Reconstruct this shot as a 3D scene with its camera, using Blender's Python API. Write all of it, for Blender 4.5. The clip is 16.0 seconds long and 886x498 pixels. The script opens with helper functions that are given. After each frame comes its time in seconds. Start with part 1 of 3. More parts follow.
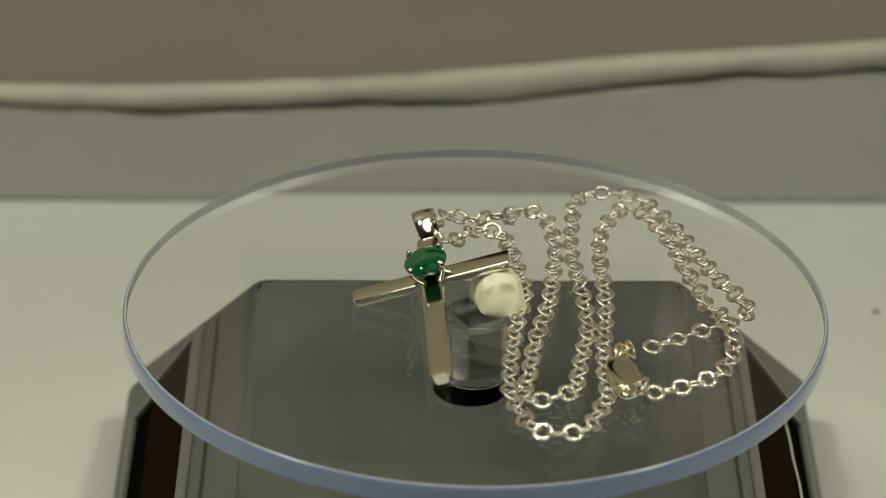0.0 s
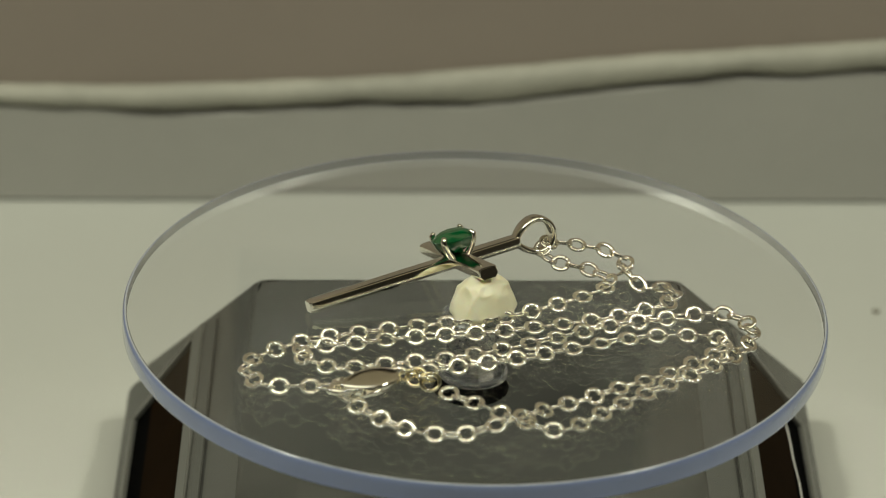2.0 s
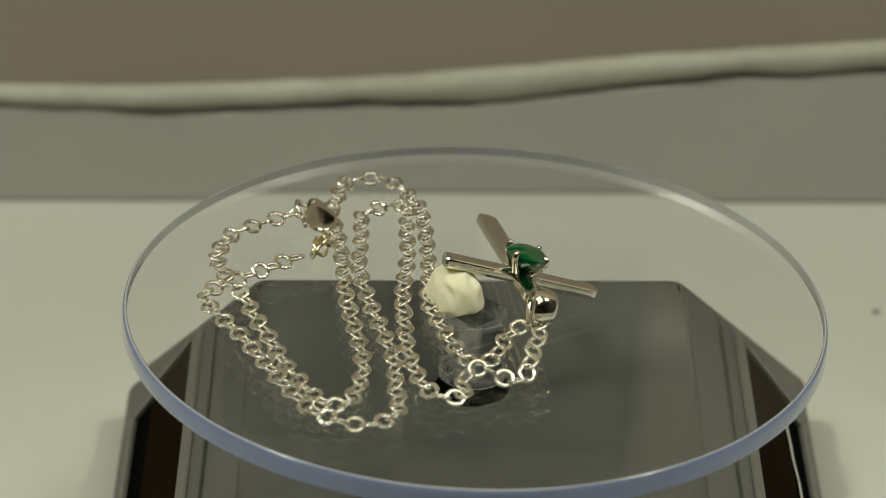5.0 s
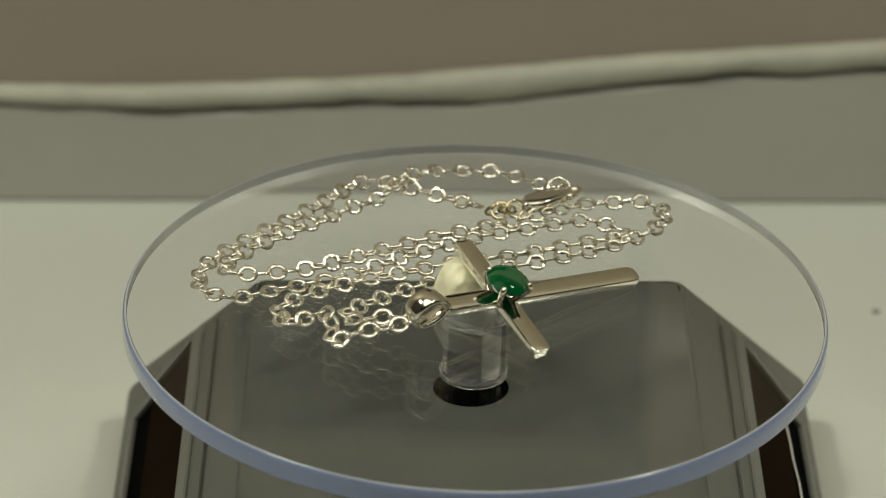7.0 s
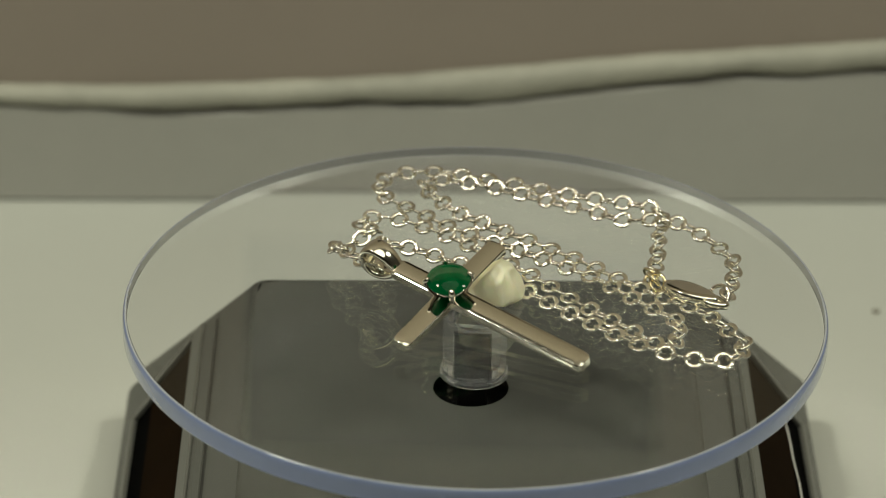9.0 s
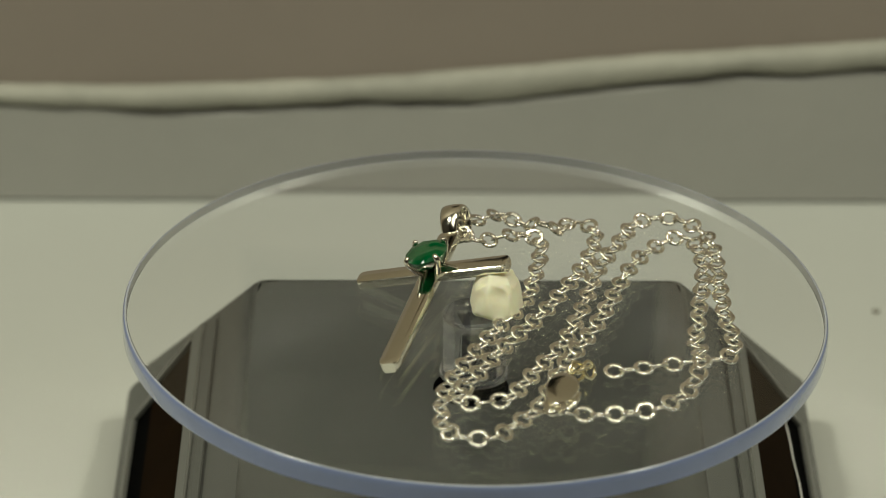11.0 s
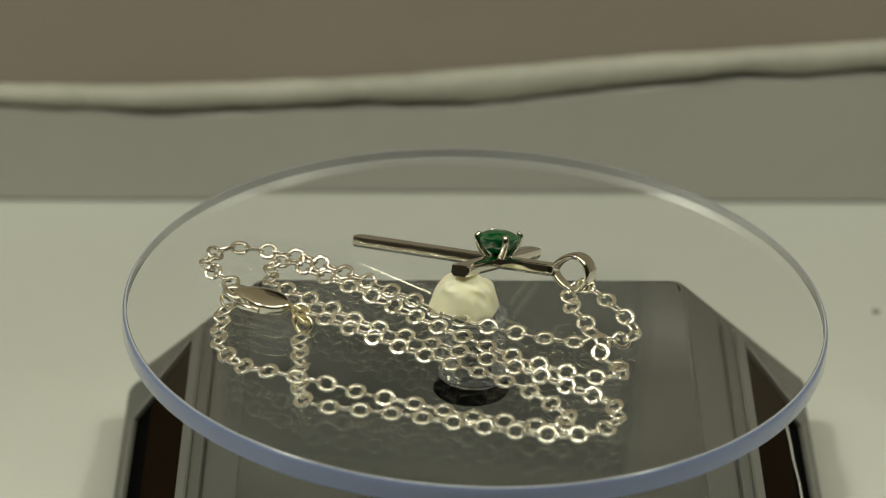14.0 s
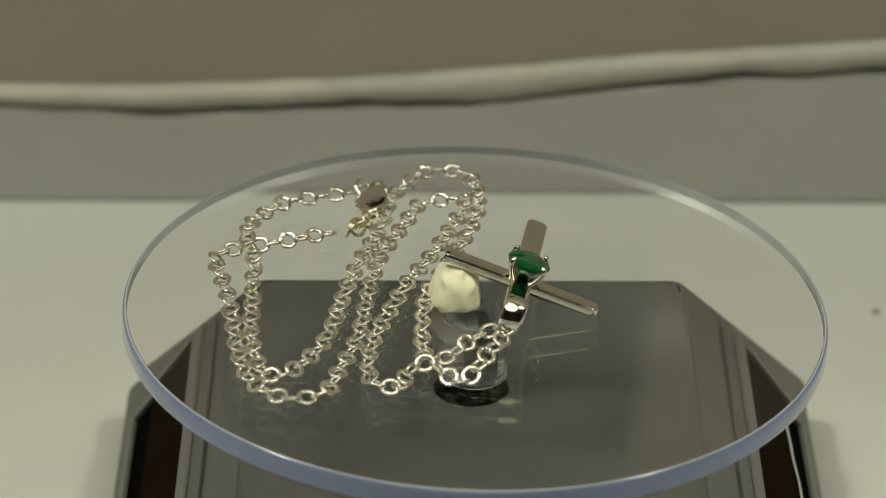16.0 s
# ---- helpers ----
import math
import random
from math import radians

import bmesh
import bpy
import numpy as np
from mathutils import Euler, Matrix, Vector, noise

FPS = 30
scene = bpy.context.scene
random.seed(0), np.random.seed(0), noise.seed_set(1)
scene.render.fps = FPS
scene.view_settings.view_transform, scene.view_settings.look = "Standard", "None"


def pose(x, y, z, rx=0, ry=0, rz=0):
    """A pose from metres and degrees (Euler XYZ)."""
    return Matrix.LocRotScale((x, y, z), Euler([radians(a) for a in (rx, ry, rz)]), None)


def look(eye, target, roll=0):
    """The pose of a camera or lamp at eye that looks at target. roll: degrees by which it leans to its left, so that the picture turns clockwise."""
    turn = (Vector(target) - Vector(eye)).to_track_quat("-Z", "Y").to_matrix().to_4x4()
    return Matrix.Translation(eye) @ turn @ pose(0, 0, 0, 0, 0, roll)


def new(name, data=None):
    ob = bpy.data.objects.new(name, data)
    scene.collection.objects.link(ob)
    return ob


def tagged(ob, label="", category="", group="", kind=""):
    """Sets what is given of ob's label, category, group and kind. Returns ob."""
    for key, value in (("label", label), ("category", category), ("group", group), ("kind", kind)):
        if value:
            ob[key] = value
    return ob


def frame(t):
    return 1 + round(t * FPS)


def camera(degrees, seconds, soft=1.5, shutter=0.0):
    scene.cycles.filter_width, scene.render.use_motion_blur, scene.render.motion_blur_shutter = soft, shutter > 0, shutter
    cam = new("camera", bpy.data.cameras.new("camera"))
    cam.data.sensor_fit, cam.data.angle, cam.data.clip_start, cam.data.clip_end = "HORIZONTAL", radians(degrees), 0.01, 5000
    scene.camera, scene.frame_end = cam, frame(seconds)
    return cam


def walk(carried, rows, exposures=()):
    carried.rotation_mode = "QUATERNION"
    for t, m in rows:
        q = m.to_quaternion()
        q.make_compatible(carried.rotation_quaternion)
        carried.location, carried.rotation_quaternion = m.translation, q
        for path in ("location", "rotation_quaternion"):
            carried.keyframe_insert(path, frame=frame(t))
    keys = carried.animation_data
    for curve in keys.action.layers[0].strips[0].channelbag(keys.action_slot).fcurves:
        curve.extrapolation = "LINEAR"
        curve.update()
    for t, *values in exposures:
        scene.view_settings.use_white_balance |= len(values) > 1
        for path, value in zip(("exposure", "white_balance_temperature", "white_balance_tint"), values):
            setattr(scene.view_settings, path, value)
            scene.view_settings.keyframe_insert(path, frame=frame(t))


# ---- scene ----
MM = 0.001
TURN = -34.4206          # degrees a second, clockwise seen from above
LEAN = 0.60              # the disc sits slightly askew on its spindle
YAW = 1.5                # base, counter and wall against the camera
AXIS = pose(0, 0, 0, 0, 1.2)   # the spindle stands slightly out of plumb

cam = camera(13.755, 16.0, soft=1.0)
EYE = (0.0, -0.46163, 0.25460)
VIEW = AXIS @ look(EYE, (-0.00939, -0.46163 + 0.88256, 0.25460 - 0.47011), 1.645)
walk(cam, [(0.0, VIEW), (16.0, VIEW)])
cam.data.dof.use_dof = True
cam.data.dof.focus_distance = 0.525
cam.data.dof.aperture_fstop = 23.0

# ---- world and light ----
world = bpy.data.worlds.new("room_air")
scene.world = world
world.use_nodes = True
world.node_tree.nodes["Background"].inputs[0].default_value = (0.9, 0.95, 1.0, 1)
world.node_tree.nodes["Background"].inputs[1].default_value = 0.02


def lamp(name, eye, target, size, watts, colour):
    data = bpy.data.lights.new(name, "AREA")
    data.shape, data.size, data.energy, data.color = "DISK", size, watts, colour
    ob = new(name, data)
    ob.matrix_world = look(eye, target)
    return ob


WARM = (0.97, 0.98, 0.80)
lamp("lamp_light", (-0.42, -0.08, 0.62), (0, 0, 0), 0.11, 2.0, WARM)
lamp("lamp_light", (0.42, -0.08, 0.62), (0, 0, 0), 0.11, 1.5, WARM)
lamp("ceiling_light", (0.0, -0.64, 1.60), (0, -0.55, 0), 1.5, 9.0, WARM)


# ---- materials ----
def material(name, colour, rough=0.5, metal=0.0, other=(), vary=0.0, scale=40.0, bump=0.0, bump_scale=400.0, rough_vary=0.0):
    m = bpy.data.materials.new(name)
    m.use_nodes = True
    nt = m.node_tree
    b = nt.nodes["Principled BSDF"]
    b.inputs["Base Color"].default_value = (*colour, 1)
    b.inputs["Roughness"].default_value = rough
    b.inputs["Metallic"].default_value = metal
    for key, value in other:
        b.inputs[key].default_value = value
    co = nt.nodes.new("ShaderNodeTexCoord")

    def cloud(size, detail=5.0):
        n = nt.nodes.new("ShaderNodeTexNoise")
        n.inputs["Scale"].default_value = size
        n.inputs["Detail"].default_value = detail
        nt.links.new(co.outputs["Object"], n.inputs["Vector"])
        return n

    if vary:
        a, c = cloud(scale), cloud(scale * 9)
        add = nt.nodes.new("ShaderNodeMath")
        add.operation = "MULTIPLY_ADD"
        add.inputs[1].default_value = 0.35
        nt.links.new(c.outputs["Fac"], add.inputs[0])
        nt.links.new(a.outputs["Fac"], add.inputs[2])
        ramp = nt.nodes.new("ShaderNodeMapRange")
        ramp.inputs["From Min"].default_value, ramp.inputs["From Max"].default_value = 0.35, 1.0
        ramp.inputs["To Min"].default_value, ramp.inputs["To Max"].default_value = 1 - vary, 1 + vary
        nt.links.new(add.outputs[0], ramp.inputs["Value"])
        mix = nt.nodes.new("ShaderNodeVectorMath")
        mix.operation = "SCALE"
        mix.inputs[0].default_value = colour
        nt.links.new(ramp.outputs[0], mix.inputs["Scale"])
        nt.links.new(mix.outputs[0], b.inputs["Base Color"])
    if rough_vary:
        n = cloud(scale * 3)
        r = nt.nodes.new("ShaderNodeMapRange")
        r.inputs["From Min"].default_value, r.inputs["From Max"].default_value = 0.3, 0.7
        r.inputs["To Min"].default_value, r.inputs["To Max"].default_value = max(0, rough - rough_vary), rough + rough_vary
        nt.links.new(n.outputs["Fac"], r.inputs["Value"])
        nt.links.new(r.outputs[0], b.inputs["Roughness"])
    if bump:
        n = cloud(bump_scale, 3.0)
        k = nt.nodes.new("ShaderNodeBump")
        k.inputs["Strength"].default_value = bump
        k.inputs["Distance"].default_value = 0.0004
        nt.links.new(n.outputs["Fac"], k.inputs["Height"])
        nt.links.new(k.outputs[0], b.inputs["Normal"])
    return m


ACRYLIC = material("clear_acrylic", (0.985, 0.99, 1.0), 0.0, 0, (("Transmission Weight", 1.0), ("IOR", 1.36)))
RIM = material("acrylic_edge", (0.32, 0.385, 0.60), 0.16, 0, (("Transmission Weight", 0.40), ("IOR", 1.41), ("Coat Weight", 1.0), ("Coat Roughness", 0.09)), vary=0.08, scale=60)
EDGE = material("acrylic_edge_sheen", (0.60, 0.61, 0.61), 0.12, 0, (("Transmission Weight", 0.30), ("IOR", 1.41), ("Coat Weight", 1.0), ("Coat Roughness", 0.03)))
SPINDLE = material("spindle_acrylic", (0.98, 0.985, 0.99), 0.0, 0, (("Transmission Weight", 0.962), ("IOR", 1.49)))
SILVER = material("polished_silver", (0.94, 0.905, 0.79), 0.10, 1.0, vary=0.05, scale=500, rough_vary=0.04, bump=0.04, bump_scale=900)
LINK_SILVER = material("chain_silver", (0.99, 0.955, 0.86), 0.07, 1.0, vary=0.05, scale=900, rough_vary=0.03, bump=0.4, bump_scale=1800)
GOLDISH = material("ring_solder", (0.95, 0.87, 0.62), 0.10, 1.0, vary=0.08, scale=900)
EMERALD = material("emerald", (0.0, 0.092, 0.024), 0.04, 0, (("Transmission Weight", 0.2), ("IOR", 1.36), ("Specular IOR Level", 0.14)), vary=0.35, scale=420)
PUTTY = material("cream_putty", (1.0, 0.93, 0.68), 0.42, 0, (("Subsurface Weight", 0.35), ("Subsurface Radius", (0.004, 0.003, 0.0015)), ("Subsurface Scale", 0.4)), vary=0.06, scale=260, bump=0.2, bump_scale=620)
PLASTIC = material("grey_plastic", (0.050, 0.050, 0.044), 0.25, 0, (("Specular IOR Level", 0.28),), vary=0.05, scale=30)
TRIM_PLASTIC = material("silver_grey_plastic", (0.115, 0.115, 0.102), 0.30, 0.2, vary=0.06, scale=70)
BLACK = material("black_plastic", (0.002, 0.002, 0.002), 0.5, 0, (("IOR", 1.02),))
CELL = material("solar_cell", (0.010, 0.0048, 0.0015), 0.4, 0, (("IOR", 1.02),), vary=0.2, scale=120)
TABLE = material("white_laminate", (0.53, 0.535, 0.49), 0.42, 0, vary=0.03, scale=9, bump=0.05, bump_scale=700, rough_vary=0.05)
BOARD = material("grey_board", (0.455, 0.445, 0.412), 0.6, 0, vary=0.06, scale=25, bump=0.15, bump_scale=500)
BEAD = material("filler_bead", (0.40, 0.39, 0.33), 0.6, 0, vary=0.2, scale=45, bump=0.3, bump_scale=300)
WALL = material("beige_brown_wall", (0.355, 0.30, 0.256), 0.7, 0, vary=0.05, scale=14, bump=0.1, bump_scale=400)
ROOM = material("room_paint", (0.315, 0.26, 0.188), 0.8, 0, vary=0.04, scale=3)
DIM = material("dim_room_paint", (0.13, 0.115, 0.095), 0.8, 0, vary=0.05, scale=3)
FLOOR = material("room_floor", (0.05, 0.043, 0.036), 0.6, 0, vary=0.1, scale=5)
FROST = material("frosted_acrylic", (0.36, 0.355, 0.33), 0.4, 0, (("Transmission Weight", 0.6), ("IOR", 1.41)))
COLLAR = material("collar_acrylic", (0.96, 0.965, 0.98), 0.03, 0, (("Transmission Weight", 0.96), ("IOR", 1.49)))
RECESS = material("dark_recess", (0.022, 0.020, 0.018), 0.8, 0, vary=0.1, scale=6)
GLINT = material("bevel_glint", (0.62, 0.61, 0.56), 0.35)
DARK = material("dark_speck", (0.22, 0.20, 0.16), 0.7)


# ---- mesh helpers ----
def mesh_of(name, bm, mat, smooth=True):
    bmesh.ops.recalc_face_normals(bm, faces=bm.faces)
    me = bpy.data.meshes.new(name)
    bm.to_mesh(me)
    bm.free()
    me.materials.append(mat)
    for f in me.polygons:
        f.use_smooth = smooth
    return me


def crisp(bm, degrees):
    """Marks the edges that turn more than so many degrees as sharp."""
    bmesh.ops.recalc_face_normals(bm, faces=bm.faces)
    for e in bm.edges:
        if len(e.link_faces) == 2 and e.calc_face_angle() > radians(degrees):
            e.smooth = False
    return bm


def part(name, bm, mat, parent, label="", smooth=True):
    ob = new(name, mesh_of(name, bm, mat, smooth))
    ob.parent = parent
    if label:
        ob["label"] = label
    return ob


def lathe(bm, profile, n=96, m=None):
    """Turns a closed or axis-ended profile of (radius, height) about z."""
    rings = []
    for r, z in profile:
        if r < 1e-9:
            rings.append([bm.verts.new((0, 0, z))])
        else:
            rings.append([bm.verts.new((r * math.cos(2 * math.pi * i / n), r * math.sin(2 * math.pi * i / n), z)) for i in range(n)])
    for a, b in zip(rings, rings[1:]):
        for i in range(n):
            j = (i + 1) % n
            if len(a) == 1 and len(b) > 1:
                bm.faces.new((a[0], b[i], b[j]))
            elif len(b) == 1 and len(a) > 1:
                bm.faces.new((a[i], a[j], b[0]))
            elif len(a) > 1:
                bm.faces.new((a[i], a[j], b[j], b[i]))
    if m is not None:
        bm.transform(m)
    return bm


def tube(bm, path, frames, section, closed=True):
    """Sweeps a section, a function of (place along, k) to a list of offsets (a, b), along a path with frames (u, v)."""
    rings = []
    for k, (p, (u, v)) in enumerate(zip(path, frames)):
        rings.append([bm.verts.new(p + u * a + v * b) for a, b in section(k)])
    n = len(rings[0])
    pairs = list(zip(rings, rings[1:])) + ([(rings[-1], rings[0])] if closed else [])
    for a, b in pairs:
        for i in range(n):
            bm.faces.new((a[i], a[(i + 1) % n], b[(i + 1) % n], b[i]))
    if not closed:
        bm.faces.new(rings[0][::-1])
        bm.faces.new(rings[-1])
    return bm


def slab(bm, lo, hi, bevel=0.0, m=None, segments=2):
    """A box from lo to hi with rounded edges."""
    made = bmesh.ops.create_cube(bm, size=1.0)["verts"]
    lo, hi = Vector(lo), Vector(hi)
    for v in made:
        v.co = Vector((lo[i] + (v.co[i] + 0.5) * (hi[i] - lo[i]) for i in range(3)))
    if bevel:
        edges = {e for v in made for e in v.link_edges}
        bmesh.ops.bevel(bm, geom=list(edges), offset=bevel, segments=segments, profile=0.6, affect="EDGES")
    if m is not None:
        bm.transform(m)
    return bm


STILL = pose(0, 0, 0, 0, 0, YAW)
TABLE_Z = -52.5 * MM
BACK_Y = 133.5 * MM


# ---- the setting ----
def structure(name, bm, mat, label, category, m=STILL, smooth=False):
    ob = new(name, mesh_of(name, bm, mat, smooth))
    ob.matrix_world = m
    return tagged(ob, label, category, kind="structure")


def board_top(x):
    """Height over the counter of the grey board's uneven upper edge, metres along the wall."""
    known_x = [-0.6, -0.0839, -0.0636, -0.0515, -0.0382, -0.0281, -0.0179, -0.0077, 0.0004, 0.0106, 0.0187, 0.0278, 0.0379, 0.0479, 0.0581, 0.0702, 0.6]
    known_z = [0.0195, 0.0192, 0.0180, 0.0174, 0.0181, 0.0186, 0.0194, 0.0190, 0.0193, 0.0205, 0.0214, 0.0227, 0.0237, 0.0251, 0.0249, 0.0261, 0.030]
    return float(np.interp(x, known_x, known_z)) + 0.0003 * noise.noise(Vector((x * 190, 3.1, 0))) + 0.00022 * noise.noise(Vector((x * 420, 6.4, 0)))


def bead_top(x):
    known_x = [-0.6, -0.0837, -0.0685, -0.0513, -0.0331, -0.0179, -0.0027, 0.0074, 0.0276, 0.0477, 0.0747, 0.6]
    known_z = [0.0224, 0.02255, 0.0224, 0.0227, 0.0234, 0.0241, 0.0255, 0.0263, 0.0283, 0.0299, 0.0318, 0.036]
    return float(np.interp(x, known_x, known_z)) + 0.0003 * noise.noise(Vector((x * 70, 9.3, 0))) + 0.00025 * noise.noise(Vector((x * 210, 2.3, 0)))


def build_setting():
    structure("counter_top", slab(bmesh.new(), (-0.75, -0.62, TABLE_Z - 0.03), (0.75, BACK_Y + 0.02, TABLE_Z), 0.003), TABLE,
              "white laminate counter top with a faint sheen", "counter top")
    structure("counter_body", slab(bmesh.new(), (-0.73, -0.58, -0.90), (0.73, BACK_Y + 0.02, TABLE_Z - 0.032)), DIM, "plain painted counter body under the white top", "counter")
    # the low grey board along the wall, with an uneven upper edge
    xs = np.linspace(-0.6, 0.6, 481)
    bm = bmesh.new()
    rows = []
    for x in xs:
        h = TABLE_Z + board_top(x)
        y = BACK_Y + 0.0002 * noise.noise(Vector((x * 40, 1.0, 5.0)))
        rows.append([bm.verts.new(c) for c in ((x, y, TABLE_Z + 0.0005), (x, y, h - 0.0004), (x, y + 0.0004, h), (x, y + 0.0022, h), (x, y + 0.0022, TABLE_Z + 0.0005))])
    for a, b in zip(rows, rows[1:]):
        for i in range(5):
            bm.faces.new((a[i], b[i], b[(i + 1) % 5], a[(i + 1) % 5]))
    structure("trim_board", bm, BOARD, "low grey board along the wall behind the counter", "trim", smooth=False)
    # the pale bead of filler above it
    bm = bmesh.new()
    rows = []
    for x in xs:
        gap = 0.0010 * min(1.0, max(0.08, (x + 0.070) / 0.012)) * (0.85 + 0.8 * noise.noise(Vector((x * 55, 2.2, 8.0))) + 0.4 * noise.noise(Vector((x * 150, 5.2, 8.0))))
        lo, hi = TABLE_Z + board_top(x) + max(0.0001, gap), TABLE_Z + bead_top(x)
        out = 0.0008 + 0.0005 * noise.noise(Vector((x * 80, 0.0, 2.0)))
        ring = []
        for k in range(9):
            a = math.pi * k / 8
            ring.append(bm.verts.new((x, BACK_Y + 0.0022 - (out + 0.0022) * math.sin(a) ** 0.7, 0.5 * (lo + hi) - 0.5 * (hi - lo) * math.cos(a))))
        ring.append(bm.verts.new((x, BACK_Y + 0.0024, hi)))
        ring.append(bm.verts.new((x, BACK_Y + 0.0024, lo)))
        rows.append(ring)
    for a, b in zip(rows, rows[1:]):
        for i in range(11):
            bm.faces.new((a[i], b[i], b[(i + 1) % 11], a[(i + 1) % 11]))
    structure("trim_bead", bm, BEAD, "uneven pale filler bead between board and wall", "trim", smooth=True)
    structure("wall_back", slab(bmesh.new(), (-1.5, BACK_Y + 0.0025, -0.9), (1.5, BACK_Y + 0.10, 0.062)), WALL, "matt beige-brown painted wall behind the counter", "wall")
    # an unseen dark recess, added so the disc mirrors dark over the well
    structure("niche", slab(bmesh.new(), (-0.0398, BACK_Y + 0.0300, 0.0622), (0.0398, BACK_Y + 0.10, 0.1248)), RECESS, "unseen dark recess added to darken the disc's reflection", "niche")
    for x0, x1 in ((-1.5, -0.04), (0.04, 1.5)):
        structure("wall_beside_recess", slab(bmesh.new(), (x0, BACK_Y + 0.0025, 0.0622), (x1, BACK_Y + 0.10, 0.1248)), ROOM, "matt painted wall beside the added dark recess", "wall")
    structure("wall_upper", slab(bmesh.new(), (-1.5, BACK_Y + 0.0025, 0.125), (1.5, BACK_Y + 0.10, 1.7)), ROOM, "matt painted wall above the added dark recess", "wall")
    structure("wall_left", slab(bmesh.new(), (-1.6, -2.5, -0.9), (-1.502, BACK_Y + 0.1, 1.7)), DIM, "plain painted side wall", "wall")
    structure("wall_right", slab(bmesh.new(), (1.502, -2.5, -0.9), (1.6, BACK_Y + 0.1, 1.7)), DIM, "plain painted side wall", "wall")
    structure("wall_front", slab(bmesh.new(), (-1.6, -2.6, -0.9), (1.6, -2.502, 1.7)), FLOOR, "plain painted wall across the room", "wall")
    structure("ceiling", slab(bmesh.new(), (-1.6, -2.6, 1.702), (1.6, BACK_Y + 0.1, 1.8)), ROOM, "plain painted ceiling", "ceiling")
    structure("floor", slab(bmesh.new(), (-1.6, -2.6, -1.0), (1.6, BACK_Y + 0.1, -0.902)), FLOOR, "plain dark floor", "floor")
    bm = bmesh.new()
    bmesh.ops.create_icosphere(bm, subdivisions=2, radius=0.0007)
    bm.transform(Matrix.Diagonal((1, 1, 0.35, 1)))
    ob = tagged(new("crumb", mesh_of("crumb", bm, DARK)), "tiny dark crumb lying on the white counter", "crumb")
    ob.location = (0.0680, 0.0944, TABLE_Z + 0.0002)


# ---- the turntable's base ----
TOP_Z = -15.55 * MM


